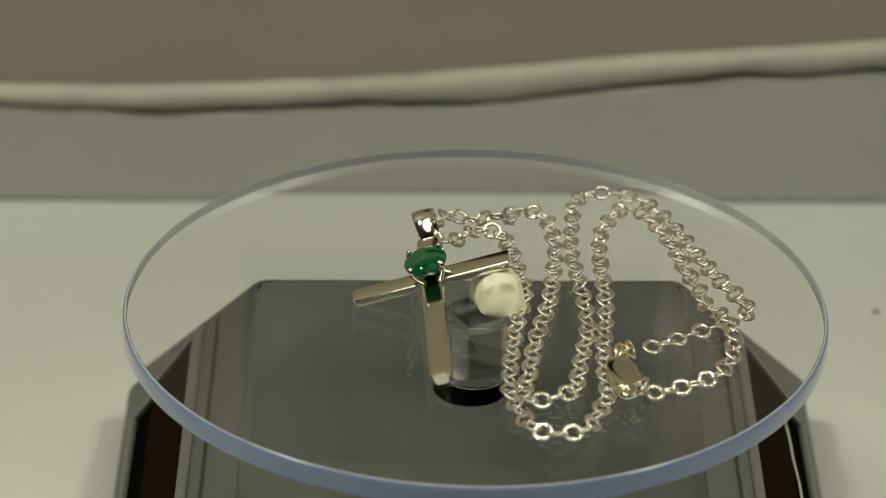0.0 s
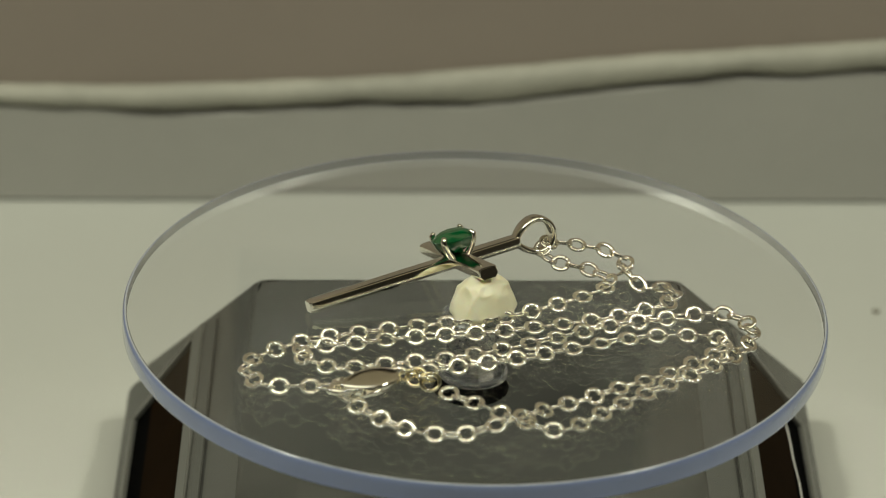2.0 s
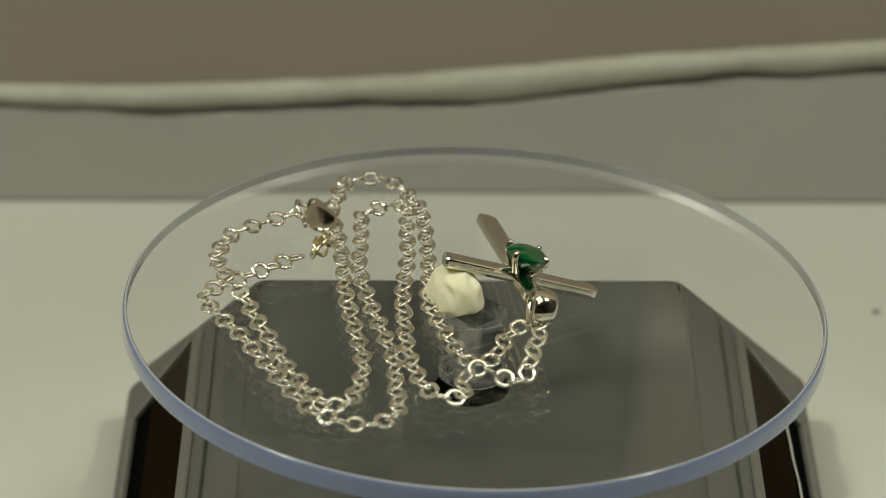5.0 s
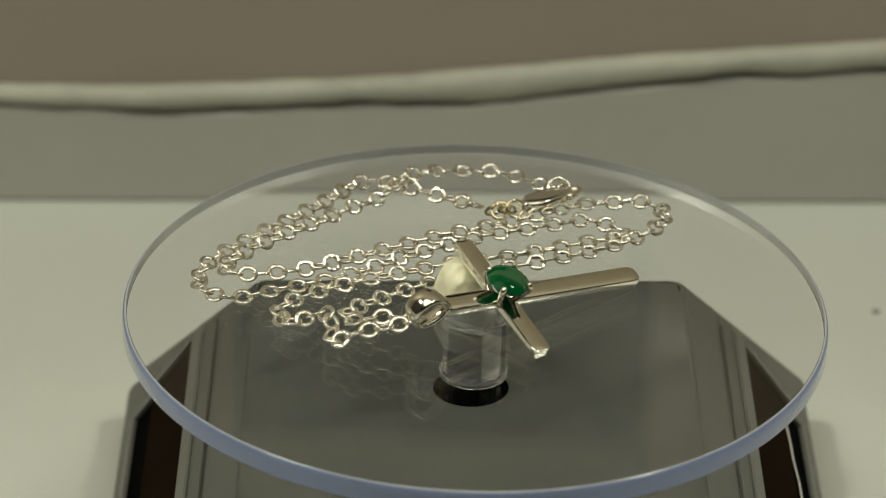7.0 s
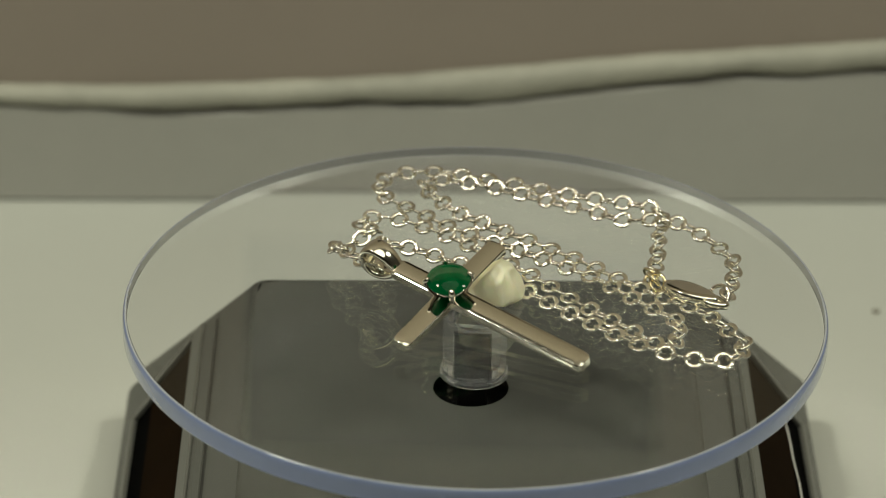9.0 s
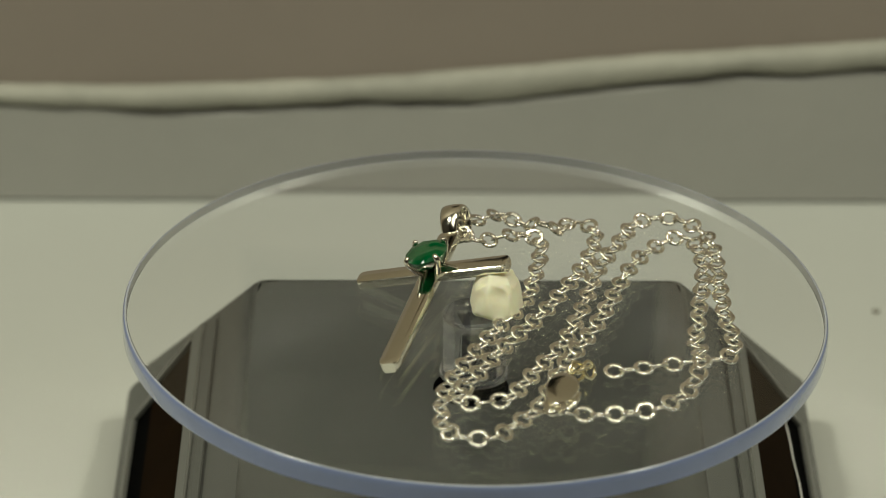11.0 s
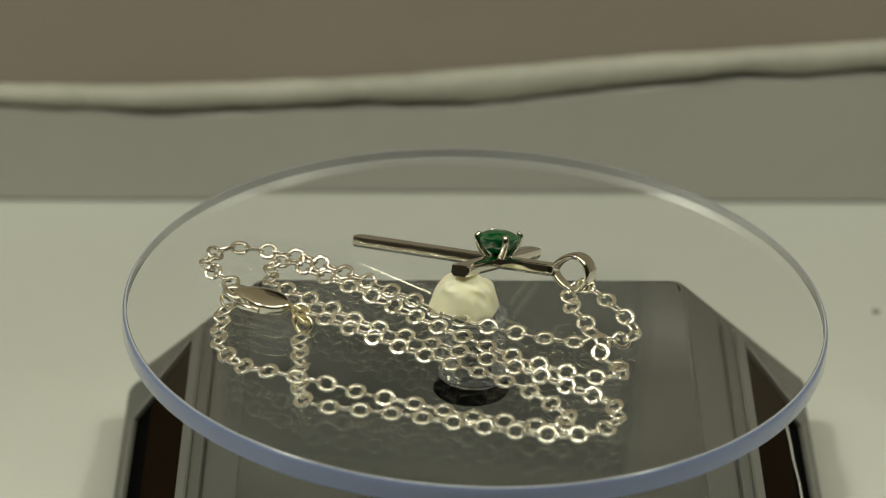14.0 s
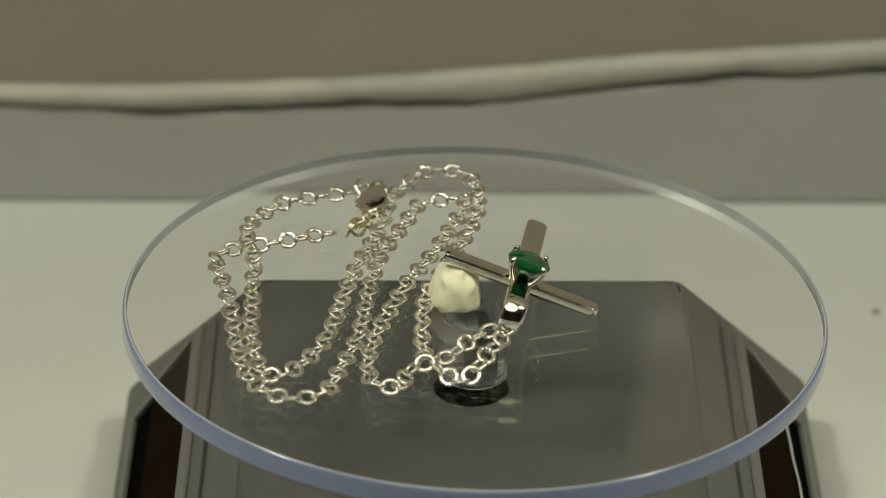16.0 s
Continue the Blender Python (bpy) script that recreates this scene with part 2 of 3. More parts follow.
def build_base():
    base = tagged(new("turntable_base"), "grey plastic turntable base with dark solar panels on sloping sides", "turntable")
    base.matrix_world = STILL @ pose(-0.6 * MM, 0, TABLE_Z)
    h = lambda z: z - TABLE_Z

    def ring(bm, half, z, corner, seg=5):
        out = []
        for q in range(4):
            for k in range(seg + 1):
                a = math.pi / 2 * (q + k / seg)
                cx = (half - corner) * (1 if q in (0, 3) else -1)
                cy = (half - corner) * (1 if q in (0, 1) else -1)
                out.append(bm.verts.new((cx + corner * math.cos(a), cy + corner * math.sin(a), z)))
        return out

    def skin(bm, rings, cap_lo=False, cap_hi=False):
        for a, b in zip(rings, rings[1:]):
            n = len(a)
            for i in range(n):
                bm.faces.new((a[i], a[(i + 1) % n], b[(i + 1) % n], b[i]))
        if cap_lo:
            bm.faces.new(rings[0][::-1])
        if cap_hi:
            bm.faces.new(rings[-1])

    bm = bmesh.new()
    skin(bm, [ring(bm, 54.8 * MM, 0.0, 3.4 * MM), ring(bm, 55.0 * MM, 0.6 * MM, 3.4 * MM), ring(bm, 54.8 * MM, 6.4 * MM, 3.2 * MM), ring(bm, 54.6 * MM, 7.4 * MM, 2.8 * MM), ring(bm, 54.2 * MM, 8.1 * MM, 2.4 * MM),
              ring(bm, 33.0 * MM, h(TOP_Z) - 0.3 * MM, 2.2 * MM), ring(bm, 32.6 * MM, h(TOP_Z) - 0.08 * MM, 2.0 * MM), ring(bm, 32.2 * MM, h(TOP_Z), 2.0 * MM)], True, False)
    part("body", bm, PLASTIC, base, smooth=False)
    # the top plate, with the round well of the spindle in it
    bm = bmesh.new()
    n = 96
    well = [2 * math.pi * i / n for i in range(n)]
    outer = []
    for a in well:
        k = 32.2 * MM / max(abs(math.cos(a)), abs(math.sin(a)))
        half, c = 32.2 * MM, 2.0 * MM
        if k * min(abs(math.cos(a)), abs(math.sin(a))) > half - c:
            b = (half - c) * (abs(math.cos(a)) + abs(math.sin(a)))
            k = b + math.sqrt(b * b - (2 * (half - c) ** 2 - c * c))
        outer.append(bm.verts.new((k * math.cos(a), k * math.sin(a), h(TOP_Z) + 0.02 * MM)))
    rim = [bm.verts.new((5.5 * MM * math.cos(a), 5.5 * MM * math.sin(a), h(TOP_Z))) for a in well]
    for i in range(n):
        bm.faces.new((outer[i], outer[(i + 1) % n], rim[(i + 1) % n], rim[i]))
    part("top_plate", bm, PLASTIC, base, smooth=False)
    bm = bmesh.new()
    lathe(bm, [(5.5 * MM, h(TOP_Z)), (5.45 * MM, h(TOP_Z) - 3 * MM), (0, h(TOP_Z) - 3 * MM)], 64)
    part("spindle_well", bm, BLACK, base, "black round well")
    # solar panels on the four sloping sides
    run, rise = 54.2 - 33.0, (h(TOP_Z) - 0.3 * MM - 8.1 * MM) / MM
    tilt = math.atan2(rise, run)

    def pad(bm, x0, x1, y0, y1, z0, z1, corner=0.0, bevel=0.12):
        """A low plate on the slope with bevelled upper edges; corner rounds it in plan."""
        cs = []
        for cx, cy, a0 in ((x1 - corner, y1 - corner, 0), (x0 + corner, y1 - corner, 90), (x0 + corner, y0 + corner, 180), (x1 - corner, y0 + corner, 270)):
            for k in range(5 if corner else 1):
                a = radians(a0 + 22.5 * k)
                cs.append((cx, cy, corner * math.cos(a), corner * math.sin(a), math.copysign(1, cx), 1 if cy > (y0 + y1) / 2 else -1))
        rows = []
        for z, inset in ((z0, 0.0), (z1 - bevel, 0.0), (z1, bevel)):
            rows.append([bm.verts.new(((cx + ox - sx * inset) * MM, (cy + oy - sy * inset) * MM, z * MM)) for cx, cy, ox, oy, sx, sy in cs])
        skin(bm, rows, True, True)
        return bm

    for q in range(4):
        # local frame of the slope: x along the side, y up the slope, z outwards
        m = pose(0, 0, 0, 0, 0, 90 * q) @ Matrix.Translation((-0.7 * MM, -54.2 * MM, 8.1 * MM)) @ Matrix.Rotation(tilt, 4, "X")
        lo, hi, end = 3.8, 19.6, 35.6
        # a raised frame of four bars round the glass
        bm = bmesh.new()
        pad(bm, -end - 1.6, end + 1.6, lo - 1.7, lo, -0.4, 0.75, bevel=0.25)
        pad(bm, -end - 1.6, end + 1.6, hi, hi + 2.8, -0.4, 0.75, bevel=0.25)
        pad(bm, -end - 1.6, -end, lo + 0.003, hi - 0.003, -0.4, 0.75, bevel=0.25)
        pad(bm, end, end + 1.6, lo + 0.003, hi - 0.003, -0.4, 0.75, bevel=0.25)
        bm.transform(m)
        panel = part("solar_panel", bm, TRIM_PLASTIC, base, "dark brown solar panel in a grey frame", smooth=False)
        bm = pad(bmesh.new(), -end + 0.004, end - 0.004, lo + 0.004, hi - 0.004, -0.3, 0.10, bevel=0.02)
        bm.transform(m)
        part("border", bm, BLACK, panel, "black border", smooth=False)
        bm = pad(bmesh.new(), -end + 1.2, end - 1.2, lo + 4.4, hi - 0.2, 0.0, 0.22, bevel=0.05)
        bm.transform(m)
        part("cell", bm, CELL, panel, "dark brown glassy cell", smooth=False)
        bm = pad(bmesh.new(), -34.8, 34.8, hi + 2.85, 26.0, -0.3, 0.38, corner=1.4, bevel=0.15)
        bm.transform(m)
        part("step", bm, PLASTIC, base, smooth=False)
        bm = pad(bmesh.new(), -35.2, 35.2, 26.06, 26.22, -0.3, 0.03, bevel=0.01)
        bm.transform(m)
        part("groove", bm, RECESS, base, "dark joint line", smooth=False)
        if q == 1:
            # a pale strip for the highlight on one panel frame's inner bevel
            bm = bmesh.new()
            pts = [Vector((-16.0 + 3.4 * k, 5.0 + 0.24 * k + 0.16 * math.sin(1.9 * k), 0.26)) * MM for k in range(15)]
            tube(bm, pts, [(Vector((0, 1, 0)), Vector((0, 0, 1)))] * 15, lambda k: [(0.24 * MM * math.cos(a), 0.12 * MM * math.sin(a)) for a in (0.4, 1.2, 1.9, 2.7, 3.6, 4.7, 5.8)], closed=False)
            bm.transform(m)
            part("edge_glint", bm, GLINT, panel, "pale strip painted as a highlight on the panel's edge")
    return base


# ---- the turning disc ----
def build_disc():
    disc = tagged(new("display_disc"), "clear round acrylic disc with a bluish polished edge", "turntable disc")
    t, r = 3.2 * MM, 50.02 * MM
    bm = bmesh.new()
    lathe(bm, [(0, 0), (r * 0.5, 0), (r - 0.06 * MM, 0), (r, -0.06 * MM), (r, -t + 0.06 * MM), (r - 0.06 * MM, -t), (r * 0.5, -t), (0, -t)], 192)
    plate = part("plate", crisp(bm, 30), ACRYLIC, disc)
    plate.data.materials.append(FROST)
    for f in plate.data.polygons:
        if abs(f.normal.z) < 0.3:
            f.material_index = 1
    plate.visible_shadow = False
    # the bluish polished band round the edge, full in section
    bm = bmesh.new()
    inner, wide, up, down = r + 0.015 * MM, 0.55 * MM, 0.95 * MM, 0.45 * MM
    half = [(inner, -t + 0.01 * MM), (inner, -0.01 * MM), (inner + 0.05 * MM, -0.005 * MM)]
    for k in range(1, 13):
        a = math.pi / 2 * k / 12
        half.append((inner + wide * math.sin(a) ** 0.9, -up + up * math.cos(a)))
    for k in range(1, 9):
        a = math.pi / 2 * k / 8
        half.append((inner + wide - down + down * math.cos(a), -t + down - down * math.sin(a) + 0.01 * MM * k / 8))
    lathe(bm, half + [half[0]], 192)
    bmesh.ops.remove_doubles(bm, verts=bm.verts, dist=1e-7)
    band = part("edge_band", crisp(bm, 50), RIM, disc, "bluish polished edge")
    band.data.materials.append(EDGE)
    # upward faces coloured paler, standing in for the sheen along the top edge
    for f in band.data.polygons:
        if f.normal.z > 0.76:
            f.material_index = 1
    band.visible_shadow = False
    # the clear spindle under the disc, with a square socket up its middle
    bm = bmesh.new()
    z0, z1 = -t - 0.01 * MM, -12.3 * MM
    n, side, top = 96, 2.35 * MM, z0 - 1.6 * MM
    lathe(bm, [(0, z0), (4.55 * MM, z0), (4.75 * MM, z0 - 0.2 * MM), (4.62 * MM, z1 + 0.35 * MM), (4.4 * MM, z1)], n)
    bm.verts.ensure_lookup_table()
    foot = [bm.verts[len(bm.verts) - n + i] for i in range(n)]
    turn = radians(17.2 + 45)
    mouth, roof = [], []
    for i in range(n):
        a = 2 * math.pi * i / n - turn
        k = side / max(abs(math.cos(a)), abs(math.sin(a)))
        x, y = k * math.cos(a + turn), k * math.sin(a + turn)
        mouth.append(bm.verts.new((x, y, z1)))
        roof.append(bm.verts.new((x, y, top)))
    for i in range(n):
        j = (i + 1) % n
        bm.faces.new((foot[i], foot[j], mouth[j], mouth[i]))
        bm.faces.new((mouth[i], mouth[j], roof[j], roof[i]))
    bm.faces.new(roof)
    sp = part("spindle", crisp(bm, 30), SPINDLE, disc, "clear acrylic spindle with a square socket")
    sp.visible_shadow = False
    bm = bmesh.new()
    lathe(bm, [(3.6 * MM, z1 - 0.02 * MM), (4.9 * MM, z1 - 0.02 * MM), (5.05 * MM, z1 - 0.2 * MM), (5.05 * MM, z1 - 0.75 * MM), (4.85 * MM, z1 - 0.95 * MM), (3.6 * MM, z1 - 0.95 * MM), (3.6 * MM, z1 - 0.02 * MM)], 96)
    bmesh.ops.remove_doubles(bm, verts=bm.verts, dist=1e-7)
    part("collar", bm, COLLAR, disc, "clear collar with frosted edges")
    bm = bmesh.new()
    slab(bm, (-2.2 * MM, -2.2 * MM, -18.0 * MM), (2.2 * MM, 2.2 * MM, -5.2 * MM), 0.2 * MM, pose(0, 0, 0, 0, 0, 62.2))
    part("drive_key", bm, BLACK, disc, "dark square drive key inside the spindle", smooth=False)
    return disc


# ---- the pendant ----
CROSS_AT = Vector((3.8, -5.42, 4.90)) * MM
AX_LONG = Vector((0.384, 0.2595, -0.0600)).normalized()
AX_SIDE = Vector((0.246, -0.367, -0.135))
AX_SIDE = (AX_SIDE - AX_LONG * AX_SIDE.dot(AX_LONG)).normalized()
AX_UP = AX_LONG.cross(AX_SIDE)
if AX_UP.z < 0:
    AX_UP = -AX_UP
CROSS = Matrix((( AX_LONG.x, AX_SIDE.x, AX_UP.x, CROSS_AT.x), (AX_LONG.y, AX_SIDE.y, AX_UP.y, CROSS_AT.y), (AX_LONG.z, AX_SIDE.z, AX_UP.z, CROSS_AT.z), (0, 0, 0, 1)))


def bar(bm, a, b, half, thick, crown, along_x=True):
    """A bar with a softly domed top and rounded ends from a to b along one axis."""
    stations = [(0.0, 0.80, 0.5), (0.010, 0.93, 0.85), (0.03, 1.0, 1.0), (0.5, 1.0, 1.0), (0.955, 1.0, 1.0), (0.975, 0.96, 0.95), (0.991, 0.84, 0.8), (1.0, 0.62, 0.5)]
    path, frames = [], []
    for s, _, _ in stations:
        p = a + (b - a) * s
        path.append(Vector((p, 0, 0)) if along_x else Vector((0, p, 0)))
        frames.append((Vector((0, 1, 0)) if along_x else Vector((-1, 0, 0)), Vector((0, 0, 1))))

    def section(k):
        w, c = half * stations[k][1], stations[k][2]
        lip = crown + (1 - c) * 0.25 * MM
        half_top = [(w * 0.84, -lip * 0.55), (w * 0.94, -lip), (w * 1.0, -thick * 0.66), (w * 0.97, -thick * 0.76), (w * 0.74, -thick)]
        return [(-a, b) for a, b in half_top[::-1]] + [(-w * 0.45, -lip * 0.15 - (1 - c) * 0.2 * MM), (0, -(1 - c) * 0.25 * MM), (w * 0.45, -lip * 0.15 - (1 - c) * 0.2 * MM)] + half_top

    return crisp(tube(bm, path, frames, section, closed=False), 24)


def build_pendant():
    pendant = tagged(new("cross_pendant"), "polished silver cross pendant with a round green stone, propped on putty", "pendant")
    bm = bmesh.new()
    bar(bm, -9.6 * MM, 23.6 * MM, 1.62 * MM, 1.72 * MM, 0.22 * MM)
    part("long_bar", bm, SILVER, pendant)
    bm = bmesh.new()
    bar(bm, -11.6 * MM, 11.6 * MM, 1.60 * MM, 1.68 * MM, 0.24 * MM, along_x=False)
    bm.transform(Matrix.Translation((0, 0, -0.02 * MM)))
    part("cross_bar", bm, SILVER, pendant)
    # gem: crown, girdle and pavilion in flat facets
    bm = bmesh.new()
    rg, zg = 3.15 * MM, 2.55 * MM

    def circle(n, r, z, off=0.0):
        return [bm.verts.new((r * math.cos(2 * math.pi * (i + off) / n), r * math.sin(2 * math.pi * (i + off) / n), z)) for i in range(n)]

    table = circle(8, rg * 0.52, zg + 0.95 * MM)
    star = circle(8, rg * 0.80, zg + 0.62 * MM, 0.5)
    g1 = circle(16, rg, zg + 0.10 * MM)
    g0 = circle(16, rg, zg - 0.10 * MM)
    pav = circle(8, rg * 0.80, zg - 1.45 * MM, 0.5)
    cul = bm.verts.new((0, 0, zg - 2.9 * MM))
    bm.faces.new(table)
    for i in range(8):
        j = (i + 1) % 8
        bm.faces.new((table[i], star[i], table[j]))
        bm.faces.new((table[i], star[i - 1], g1[2 * i], star[i]))
        bm.faces.new((star[i], g1[2 * i], g1[2 * i + 1]))
        bm.faces.new((star[i], g1[2 * i + 1], g1[(2 * i + 2) % 16]))
        bm.faces.new((g0[2 * i], pav[i], g0[2 * i + 1]))
        bm.faces.new((g0[2 * i + 1], pav[i], g0[(2 * i + 2) % 16]))
        bm.faces.new((g0[2 * i], pav[i - 1], cul, pav[i]))
    for i in range(16):
        bm.faces.new((g1[i], g0[i], g0[(i + 1) % 16], g1[(i + 1) % 16]))
    part("gem", crisp(bm, 42), EMERALD, pendant, "round faceted deep green stone")
    # four claws between the arms
    for q in range(4):
        a = math.pi / 4 + q * math.pi / 2
        d = Vector((math.cos(a), math.sin(a), 0))
        s = Vector((-math.sin(a), math.cos(a), 0))
        pts = [d * 1.2 * MM + Vector((0, 0, -1.1 * MM)), d * 1.75 * MM + Vector((0, 0, -0.1 * MM)), d * 2.65 * MM + Vector((0, 0, 1.05 * MM)), d * 3.25 * MM + Vector((0, 0, 2.2 * MM)),
               d * 3.32 * MM + Vector((0, 0, 2.85 * MM)), d * 2.95 * MM + Vector((0, 0, 3.23 * MM)), d * 2.72 * MM + Vector((0, 0, 3.19 * MM))]
        size = [0.70, 0.62, 0.52, 0.47, 0.49, 0.42, 0.24]
        fr = []
        for k in range(len(pts)):
            tan = (pts[min(k + 1, 6)] - pts[max(k - 1, 0)]).normalized()
            fr.append((s, tan.cross(s).normalized()))
        bm = bmesh.new()
        tube(bm, pts, fr, lambda k: [(size[k] * MM * math.cos(2 * math.pi * i / 10), size[k] * MM * 0.85 * math.sin(2 * math.pi * i / 10)) for i in range(10)], closed=False)
        part("claw", bm, SILVER, pendant)
    # bail: a tapered band bent into a loop, open across the pendant
    bm = bmesh.new()
    path, fr = [], []
    n = 40
    for k in range(n):
        a = 2 * math.pi * k / n
        path.append(Vector((-12.2 * MM + 2.85 * MM * math.cos(a), 0, -0.85 * MM + 2.45 * MM * math.sin(a) * (0.98 - 0.22 * math.cos(a) - 0.12 * math.cos(a) ** 2))))
    for k in range(n):
        tan = (path[(k + 1) % n] - path[k - 1]).normalized()
        fr.append((Vector((0, 1, 0)), tan.cross(Vector((0, 1, 0))).normalized()))

    def band(k):
        a = 2 * math.pi * k / n
        w = (1.05 + 0.55 * (0.5 - 0.5 * math.cos(a)) + 0.15 * math.sin(a)) * MM
        th = 0.48 * MM
        return [(-w, -th * 0.45), (-w * 0.7, -th * 0.85), (0, -th), (w * 0.7, -th * 0.85), (w, -th * 0.45), (w, th * 0.45), (w * 0.7, th * 0.85), (0, th), (-w * 0.7, th * 0.85), (-w, th * 0.45)]

    tube(bm, path, fr, band)
    part("bail", bm, SILVER, pendant, "polished silver bail loop")
    for c in pendant.children:
        c.data.transform(CROSS)
    return pendant


# ---- the putty ----
def build_putty():
    bm = bmesh.new()
    bmesh.ops.create_icosphere(bm, subdivisions=5, radius=1.0)
    for v in bm.verts:
        c = v.co.copy()
        # a squared-off, pinched lump, narrower at the foot
        b = Vector([math.copysign(abs(k) ** e, k) for k, e in zip(c, (0.74, 0.74, 0.52))])
        k = 1.0 + 0.10 * noise.noise(c * 1.3 + Vector((4, 2, 1))) + 0.05 * noise.noise(c * 2.6) - 0.17 * abs(noise.noise(c * 1.7 + Vector((7, 1, 3)))) + 0.05
        foot = 1.0 - 0.26 * max(0.0, b.z) + 0.04 * noise.noise(Vector((c.x * 2.2, c.y * 2.2, 3.0)))
        z = 1.45 + (4.5 if b.z > 0 else 1.6) * max(-0.92, b.z) * (1.0 + 0.10 * noise.noise(c * 1.9 + Vector((1, 1, 9))))
        v.co = Vector((b.x * 4.75 * k * foot, b.y * 3.6 * k * foot, max(0.0, z))) * MM
    bm.transform(pose(-1.5 * MM, 2.75 * MM, 0, 0, 0, 49))
    ob = new("putty_lump", mesh_of("putty_lump", bm, PUTTY))
    return tagged(ob, "lump of cream putty holding the cross on the disc", "putty")


# ---- the necklace ----
LIE = 1.05
STRANDS = (
    ((13.4, 32.6, 1.5), (9.3, 35.7), (1.3, 39.7), (-1.1, 39.3), (-3.7, 39.2), (-10.9, 35.1, 2.2), (-15.5, 28.8), (-18.1, 27.0), (-22.9, 22.3), (-30.1, 15.8), (-36.5, 7.3), (-36.2, 4.8)),
    ((-27.6, 5.7), (-23.9, 7.2), (-9.1, 16.2), (-5.3, 18.3), (2.2, 22.0), (8.7, 25.6), (14.8, 29.4), (21.6, 30.8), (24.2, 31.5), (28.0, 27.6), (27.8, 25.0)),
    ((21.8, 18.1), (19.3, 16.5), (15.9, 14.6), (3.9, 9.0), (-4.0, 5.8), (-7.6, 3.3), (-18.8, -7.6, 1.6), (-16.4, -9.5, 2.0), (-14.0, -9.4, 2.6)),
    ((-8.6, -10.1, 3.2), (-7.8, -12.5, 4.5), (-10.0, -13.6, 4.1), (-16.7, -14.8, 3.0), (-19.0, -15.4, 2.0), (-20.2, -14.6, 1.3), (-20.0, -12.2, 1.3), (-20.8, -8.8, 2.8), (-23.6, -7.3), (-25.9, -9.2), (-27.7, -7.9), (-27.7, -4.7)),
    ((-19.9, 1.9), (-8.4, 7.7), (-4.4, 9.6), (7.4, 13.8), (15.6, 17.5), (21.4, 20.0), (21.4, 22.1), (18.7, 23.5), (16.2, 24.9), (12.9, 23.6), (5.0, 20.3), (1.1, 18.9)),
    ((-6.2, 14.4), (-9.9, 11.9), (-20.4, 4.3), (-28.2, 0.4), (-34.9, -2.6), (-39.4, -0.1), (-39.5, 6.5), (-33.1, 15.8), (-30.6, 18.6), (-24.3, 26.0), (-16.5, 35.4), (-12.0, 33.7), (-6.3, 31.0), (-0.9, 28.4), (1.6, 26.8)),
)


def smooth_path(pts, n=24):
    """A centripetal spline through the points."""
    pts = [2 * pts[0] - pts[1]] + pts + [2 * pts[-1] - pts[-2]]
    out = []
    for p0, p1, p2, p3 in zip(pts, pts[1:], pts[2:], pts[3:]):
        t1 = (p1 - p0).length ** 0.5
        t2 = t1 + (p2 - p1).length ** 0.5
        t3 = t2 + (p3 - p2).length ** 0.5
        for k in range(n):
            t = t1 + (t2 - t1) * k / n
            a1 = p0.lerp(p1, t / t1)
            a2 = p1.lerp(p2, (t - t1) / (t2 - t1))
            a3 = p2.lerp(p3, (t - t2) / (t3 - t2))
            b1 = a1.lerp(a2, t / t2)
            b2 = a2.lerp(a3, (t - t1) / (t3 - t1))
            out.append(b1.lerp(b2, (t - t1) / (t2 - t1)))
    out.append(pts[-2])
    return out


def ring_mesh(name, a, b, radial, axial, mat, n=26, k=12, flat=1.0):
    """An oval ring of wire, round or with flattened faces."""
    bm = bmesh.new()
    path = [Vector((a * math.cos(2 * math.pi * i / n), b * math.sin(2 * math.pi * i / n), 0)) for i in range(n)]
    fr = []
    for i in range(n):
        tan = (path[(i + 1) % n] - path[i - 1]).normalized()
        fr.append((Vector((0, 0, 1)), tan.cross(Vector((0, 0, 1)))))
    c = [(math.cos(2 * math.pi * (j + 0.5) / k), math.sin(2 * math.pi * (j + 0.5) / k)) for j in range(k)]
    sec = [(axial * math.copysign(abs(p) ** flat, p), radial * math.copysign(abs(q) ** flat, q)) for p, q in c]
    tube(bm, path, fr, lambda i: sec)
    return mesh_of(name, bm, mat)


def frame_at(p, tangent, roll):
    t = tangent.normalized()
    side = Vector((0, 0, 1)).cross(t).normalized()
    up = t.cross(side)
    m = Matrix(((t.x, side.x, up.x, p.x), (t.y, side.y, up.y, p.y), (t.z, side.z, up.z, p.z), (0, 0, 0, 1)))
    return m @ Matrix.Rotation(roll, 4, "X")


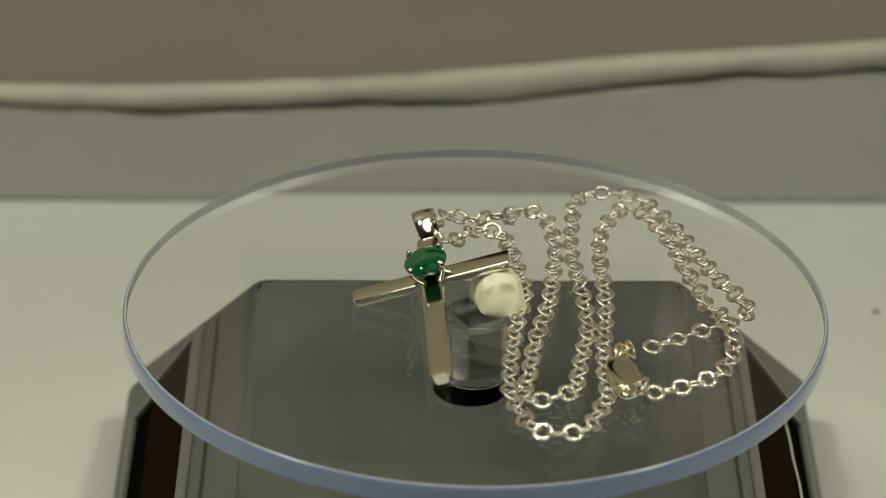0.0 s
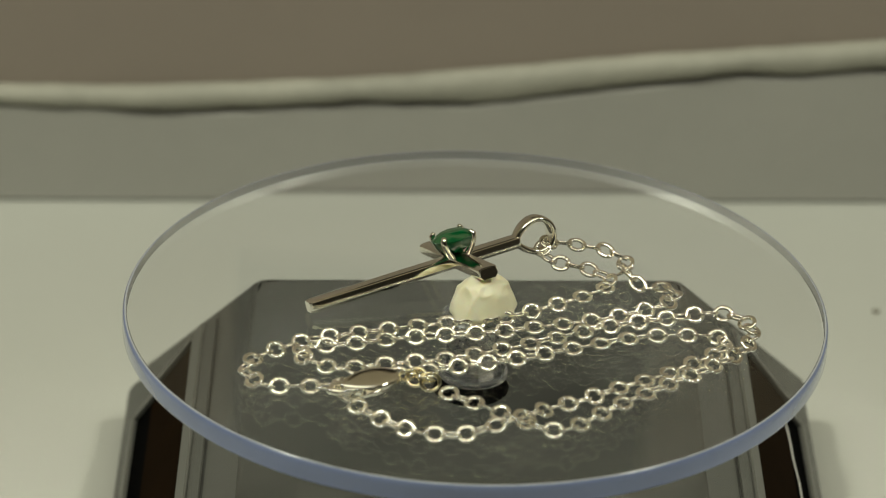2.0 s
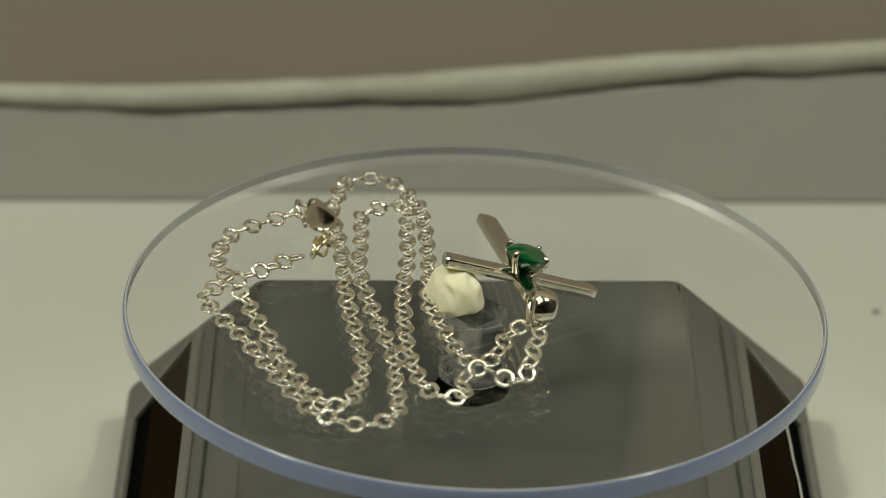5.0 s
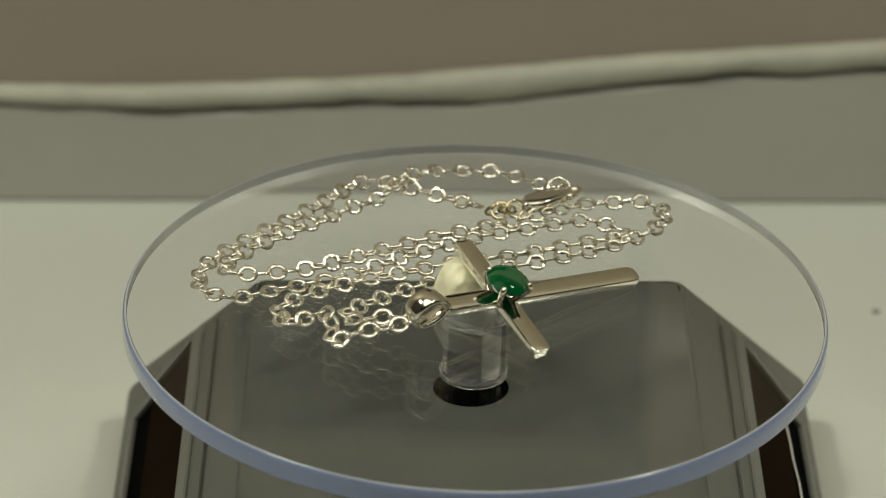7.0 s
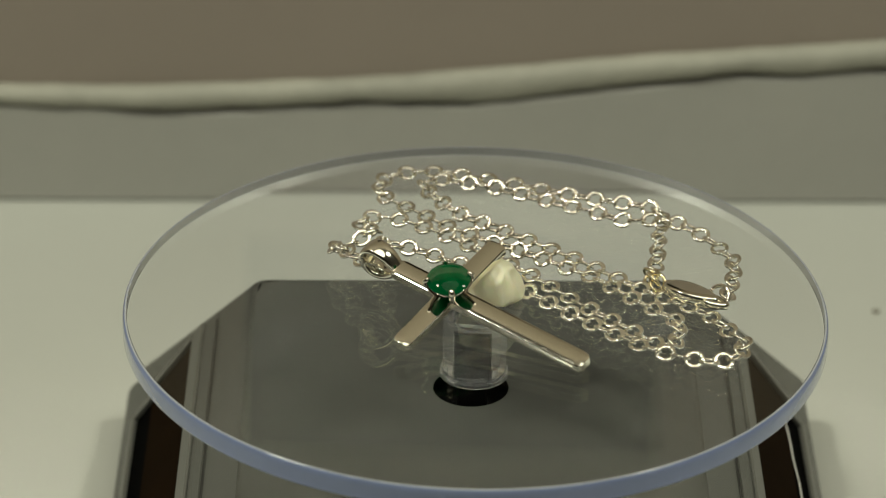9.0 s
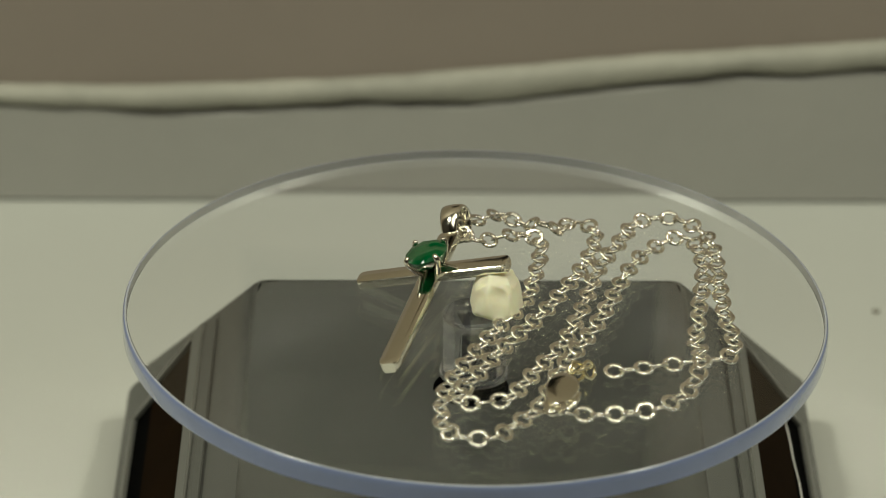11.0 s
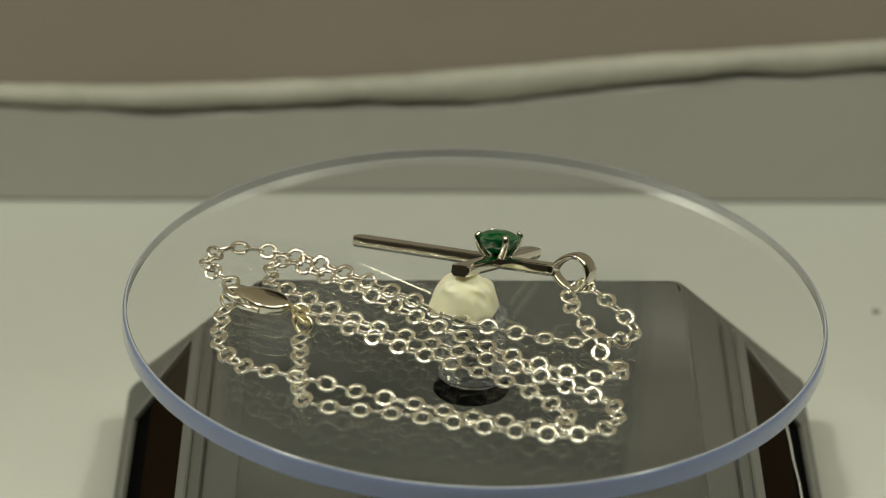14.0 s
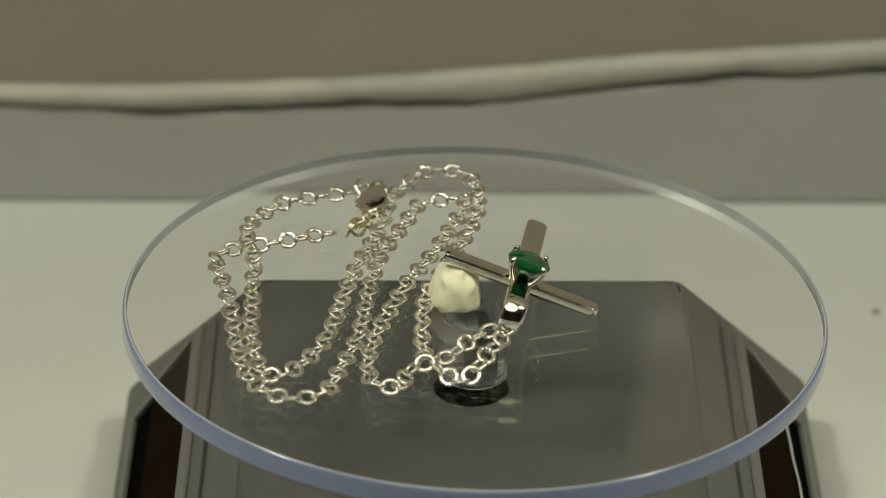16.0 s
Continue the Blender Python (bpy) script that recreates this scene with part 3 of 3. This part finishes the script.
def build_necklace():
    necklace = tagged(new("necklace"), "fine silver cable chain necklace lying in loops on the disc", "necklace")
    pts = [Vector((p[0], p[1], p[2] if len(p) > 2 else LIE)) * MM for s in STRANDS for p in s]
    path = smooth_path(pts)
    run = [0.0]
    for p, q in zip(path, path[1:]):
        run.append(run[-1] + (q - p).length)
    pitch = 2.14 * MM
    count = int(run[-1] / pitch)
    me = ring_mesh("link", 1.21 * MM, 1.08 * MM, 0.31 * MM, 0.22 * MM, LINK_SILVER, flat=0.72)
    xs, ys, zs = ([p[i] for p in path] for i in range(3))
    rng = random.Random(5)

    def at(s):
        return Vector((float(np.interp(s, run, xs)), float(np.interp(s, run, ys)), float(np.interp(s, run, zs))))

    for i in range(count):
        s = (i + 0.5) * pitch
        p, q = at(s - 0.5 * pitch), at(s + 0.5 * pitch)
        # links lie rather flat, leaning to either side in turn, and the twist drifts along the chain
        drift = 20 * noise.noise(Vector((i * 0.11, 4.7, 0.3))) + rng.uniform(-9, 9)
        roll = radians((25 if i % 2 else -25) + drift)
        ob = new("link", me)
        ob.parent = necklace
        c = (p + q) / 2
        c.z = max(c.z, (1.30 * abs(math.sin(roll)) + 0.2) * MM)
        ob.matrix_local = frame_at(c, q - p, roll)
    # jump rings at the clasp
    big = ring_mesh("jump_ring", 1.75 * MM, 1.75 * MM, 0.30 * MM, 0.28 * MM, LINK_SILVER)
    ob = new("jump_ring", big)
    ob.parent = necklace
    ob["label"] = "larger round silver jump ring"
    ob.matrix_local = pose(12.0 * MM, 32.6 * MM, 1.8 * MM, 48, -10, 30)
    coil = ring_mesh("jump_ring", 1.35 * MM, 1.2 * MM, 0.28 * MM, 0.25 * MM, GOLDISH)
    for x, y, z, rx, ry in ((5.4, 25.9, 1.9, 62, 10), (4.3, 25.9, 1.7, -48, 22), (3.2, 25.9, 1.5, 40, -24), (2.3, 26.3, 1.4, -62, -8)):
        ob = new("jump_ring", coil)
        ob.parent = necklace
        ob["label"] = "yellowish silver jump ring"
        ob.matrix_local = pose(x * MM, y * MM, z * MM, rx, ry, 20)
    # trigger clasp: a flat-topped pointed oval with thick sides, a hook and a lever
    m = frame_at(Vector((10.2, 29.1, 2.05)) * MM, Vector((7.7, 5.3, 0.0)), radians(-7))
    bm = bmesh.new()
    outline = []
    for k in range(36):
        a = 2 * math.pi * k / 36
        w = 2.25 * (1 - 0.22 * math.cos(a))
        outline.append(Vector((4.6 * math.cos(a), w * math.sin(a) * (abs(math.sin(a)) ** 0.25), 0)))
    rings = []
    for grow, z in ((0.80, -1.0), (0.97, -0.85), (1.0, -0.6), (1.0, 0.35), (0.96, 0.62), (0.86, 0.76), (0.55, 0.81), (0.2, 0.83)):
        rings.append([bm.verts.new(Vector((p.x * grow, p.y * grow, z)) * MM) for p in outline])
    for a, b in zip(rings, rings[1:]):
        for k in range(36):
            bm.faces.new((a[k], a[(k + 1) % 36], b[(k + 1) % 36], b[k]))
    bm.faces.new(rings[0][::-1])
    bm.faces.new(rings[-1])
    bm.transform(m)
    clasp = part("clasp", bm, SILVER, necklace, "flat-topped polished trigger clasp")
    bm = bmesh.new()
    path3 = [Vector(((2.9 + 3.0 * math.sin(math.pi * s) ** 0.8) * MM, (1.35 - 2.7 * s) * MM, -0.1 * MM)) for s in [k / 14 for k in range(15)]]
    fr3 = []
    for k in range(15):
        tan = (path3[min(k + 1, 14)] - path3[max(k - 1, 0)]).normalized()
        fr3.append((Vector((0, 0, 1)), tan.cross(Vector((0, 0, 1)))))
    tube(bm, path3, fr3, lambda k: [(0.55 * MM * math.cos(2 * math.pi * i / 10), 0.5 * MM * math.sin(2 * math.pi * i / 10)) for i in range(10)], closed=False)
    bm.transform(m)
    part("hook", bm, SILVER, clasp)
    bm = bmesh.new()
    slab(bm, (-0.9 * MM, 1.9 * MM, -0.6 * MM), (2.2 * MM, 2.75 * MM, 0.25 * MM), 0.25 * MM)
    bm.transform(m)
    part("lever", bm, SILVER, clasp)
    return necklace


build_setting()
build_base()
DISC = build_disc()
PENDANT = build_pendant()
LUMP = build_putty()
NECKLACE = build_necklace()


def motions():
    rows = []
    for k in range(65):
        t = k * 0.25
        rows.append((t, AXIS @ pose(0, 0, 0, 0, 0, TURN * (t - 7.0)) @ pose(0, 0, 0, LEAN)))
    for thing in (DISC, PENDANT, LUMP, NECKLACE):
        walk(thing, rows)


motions()
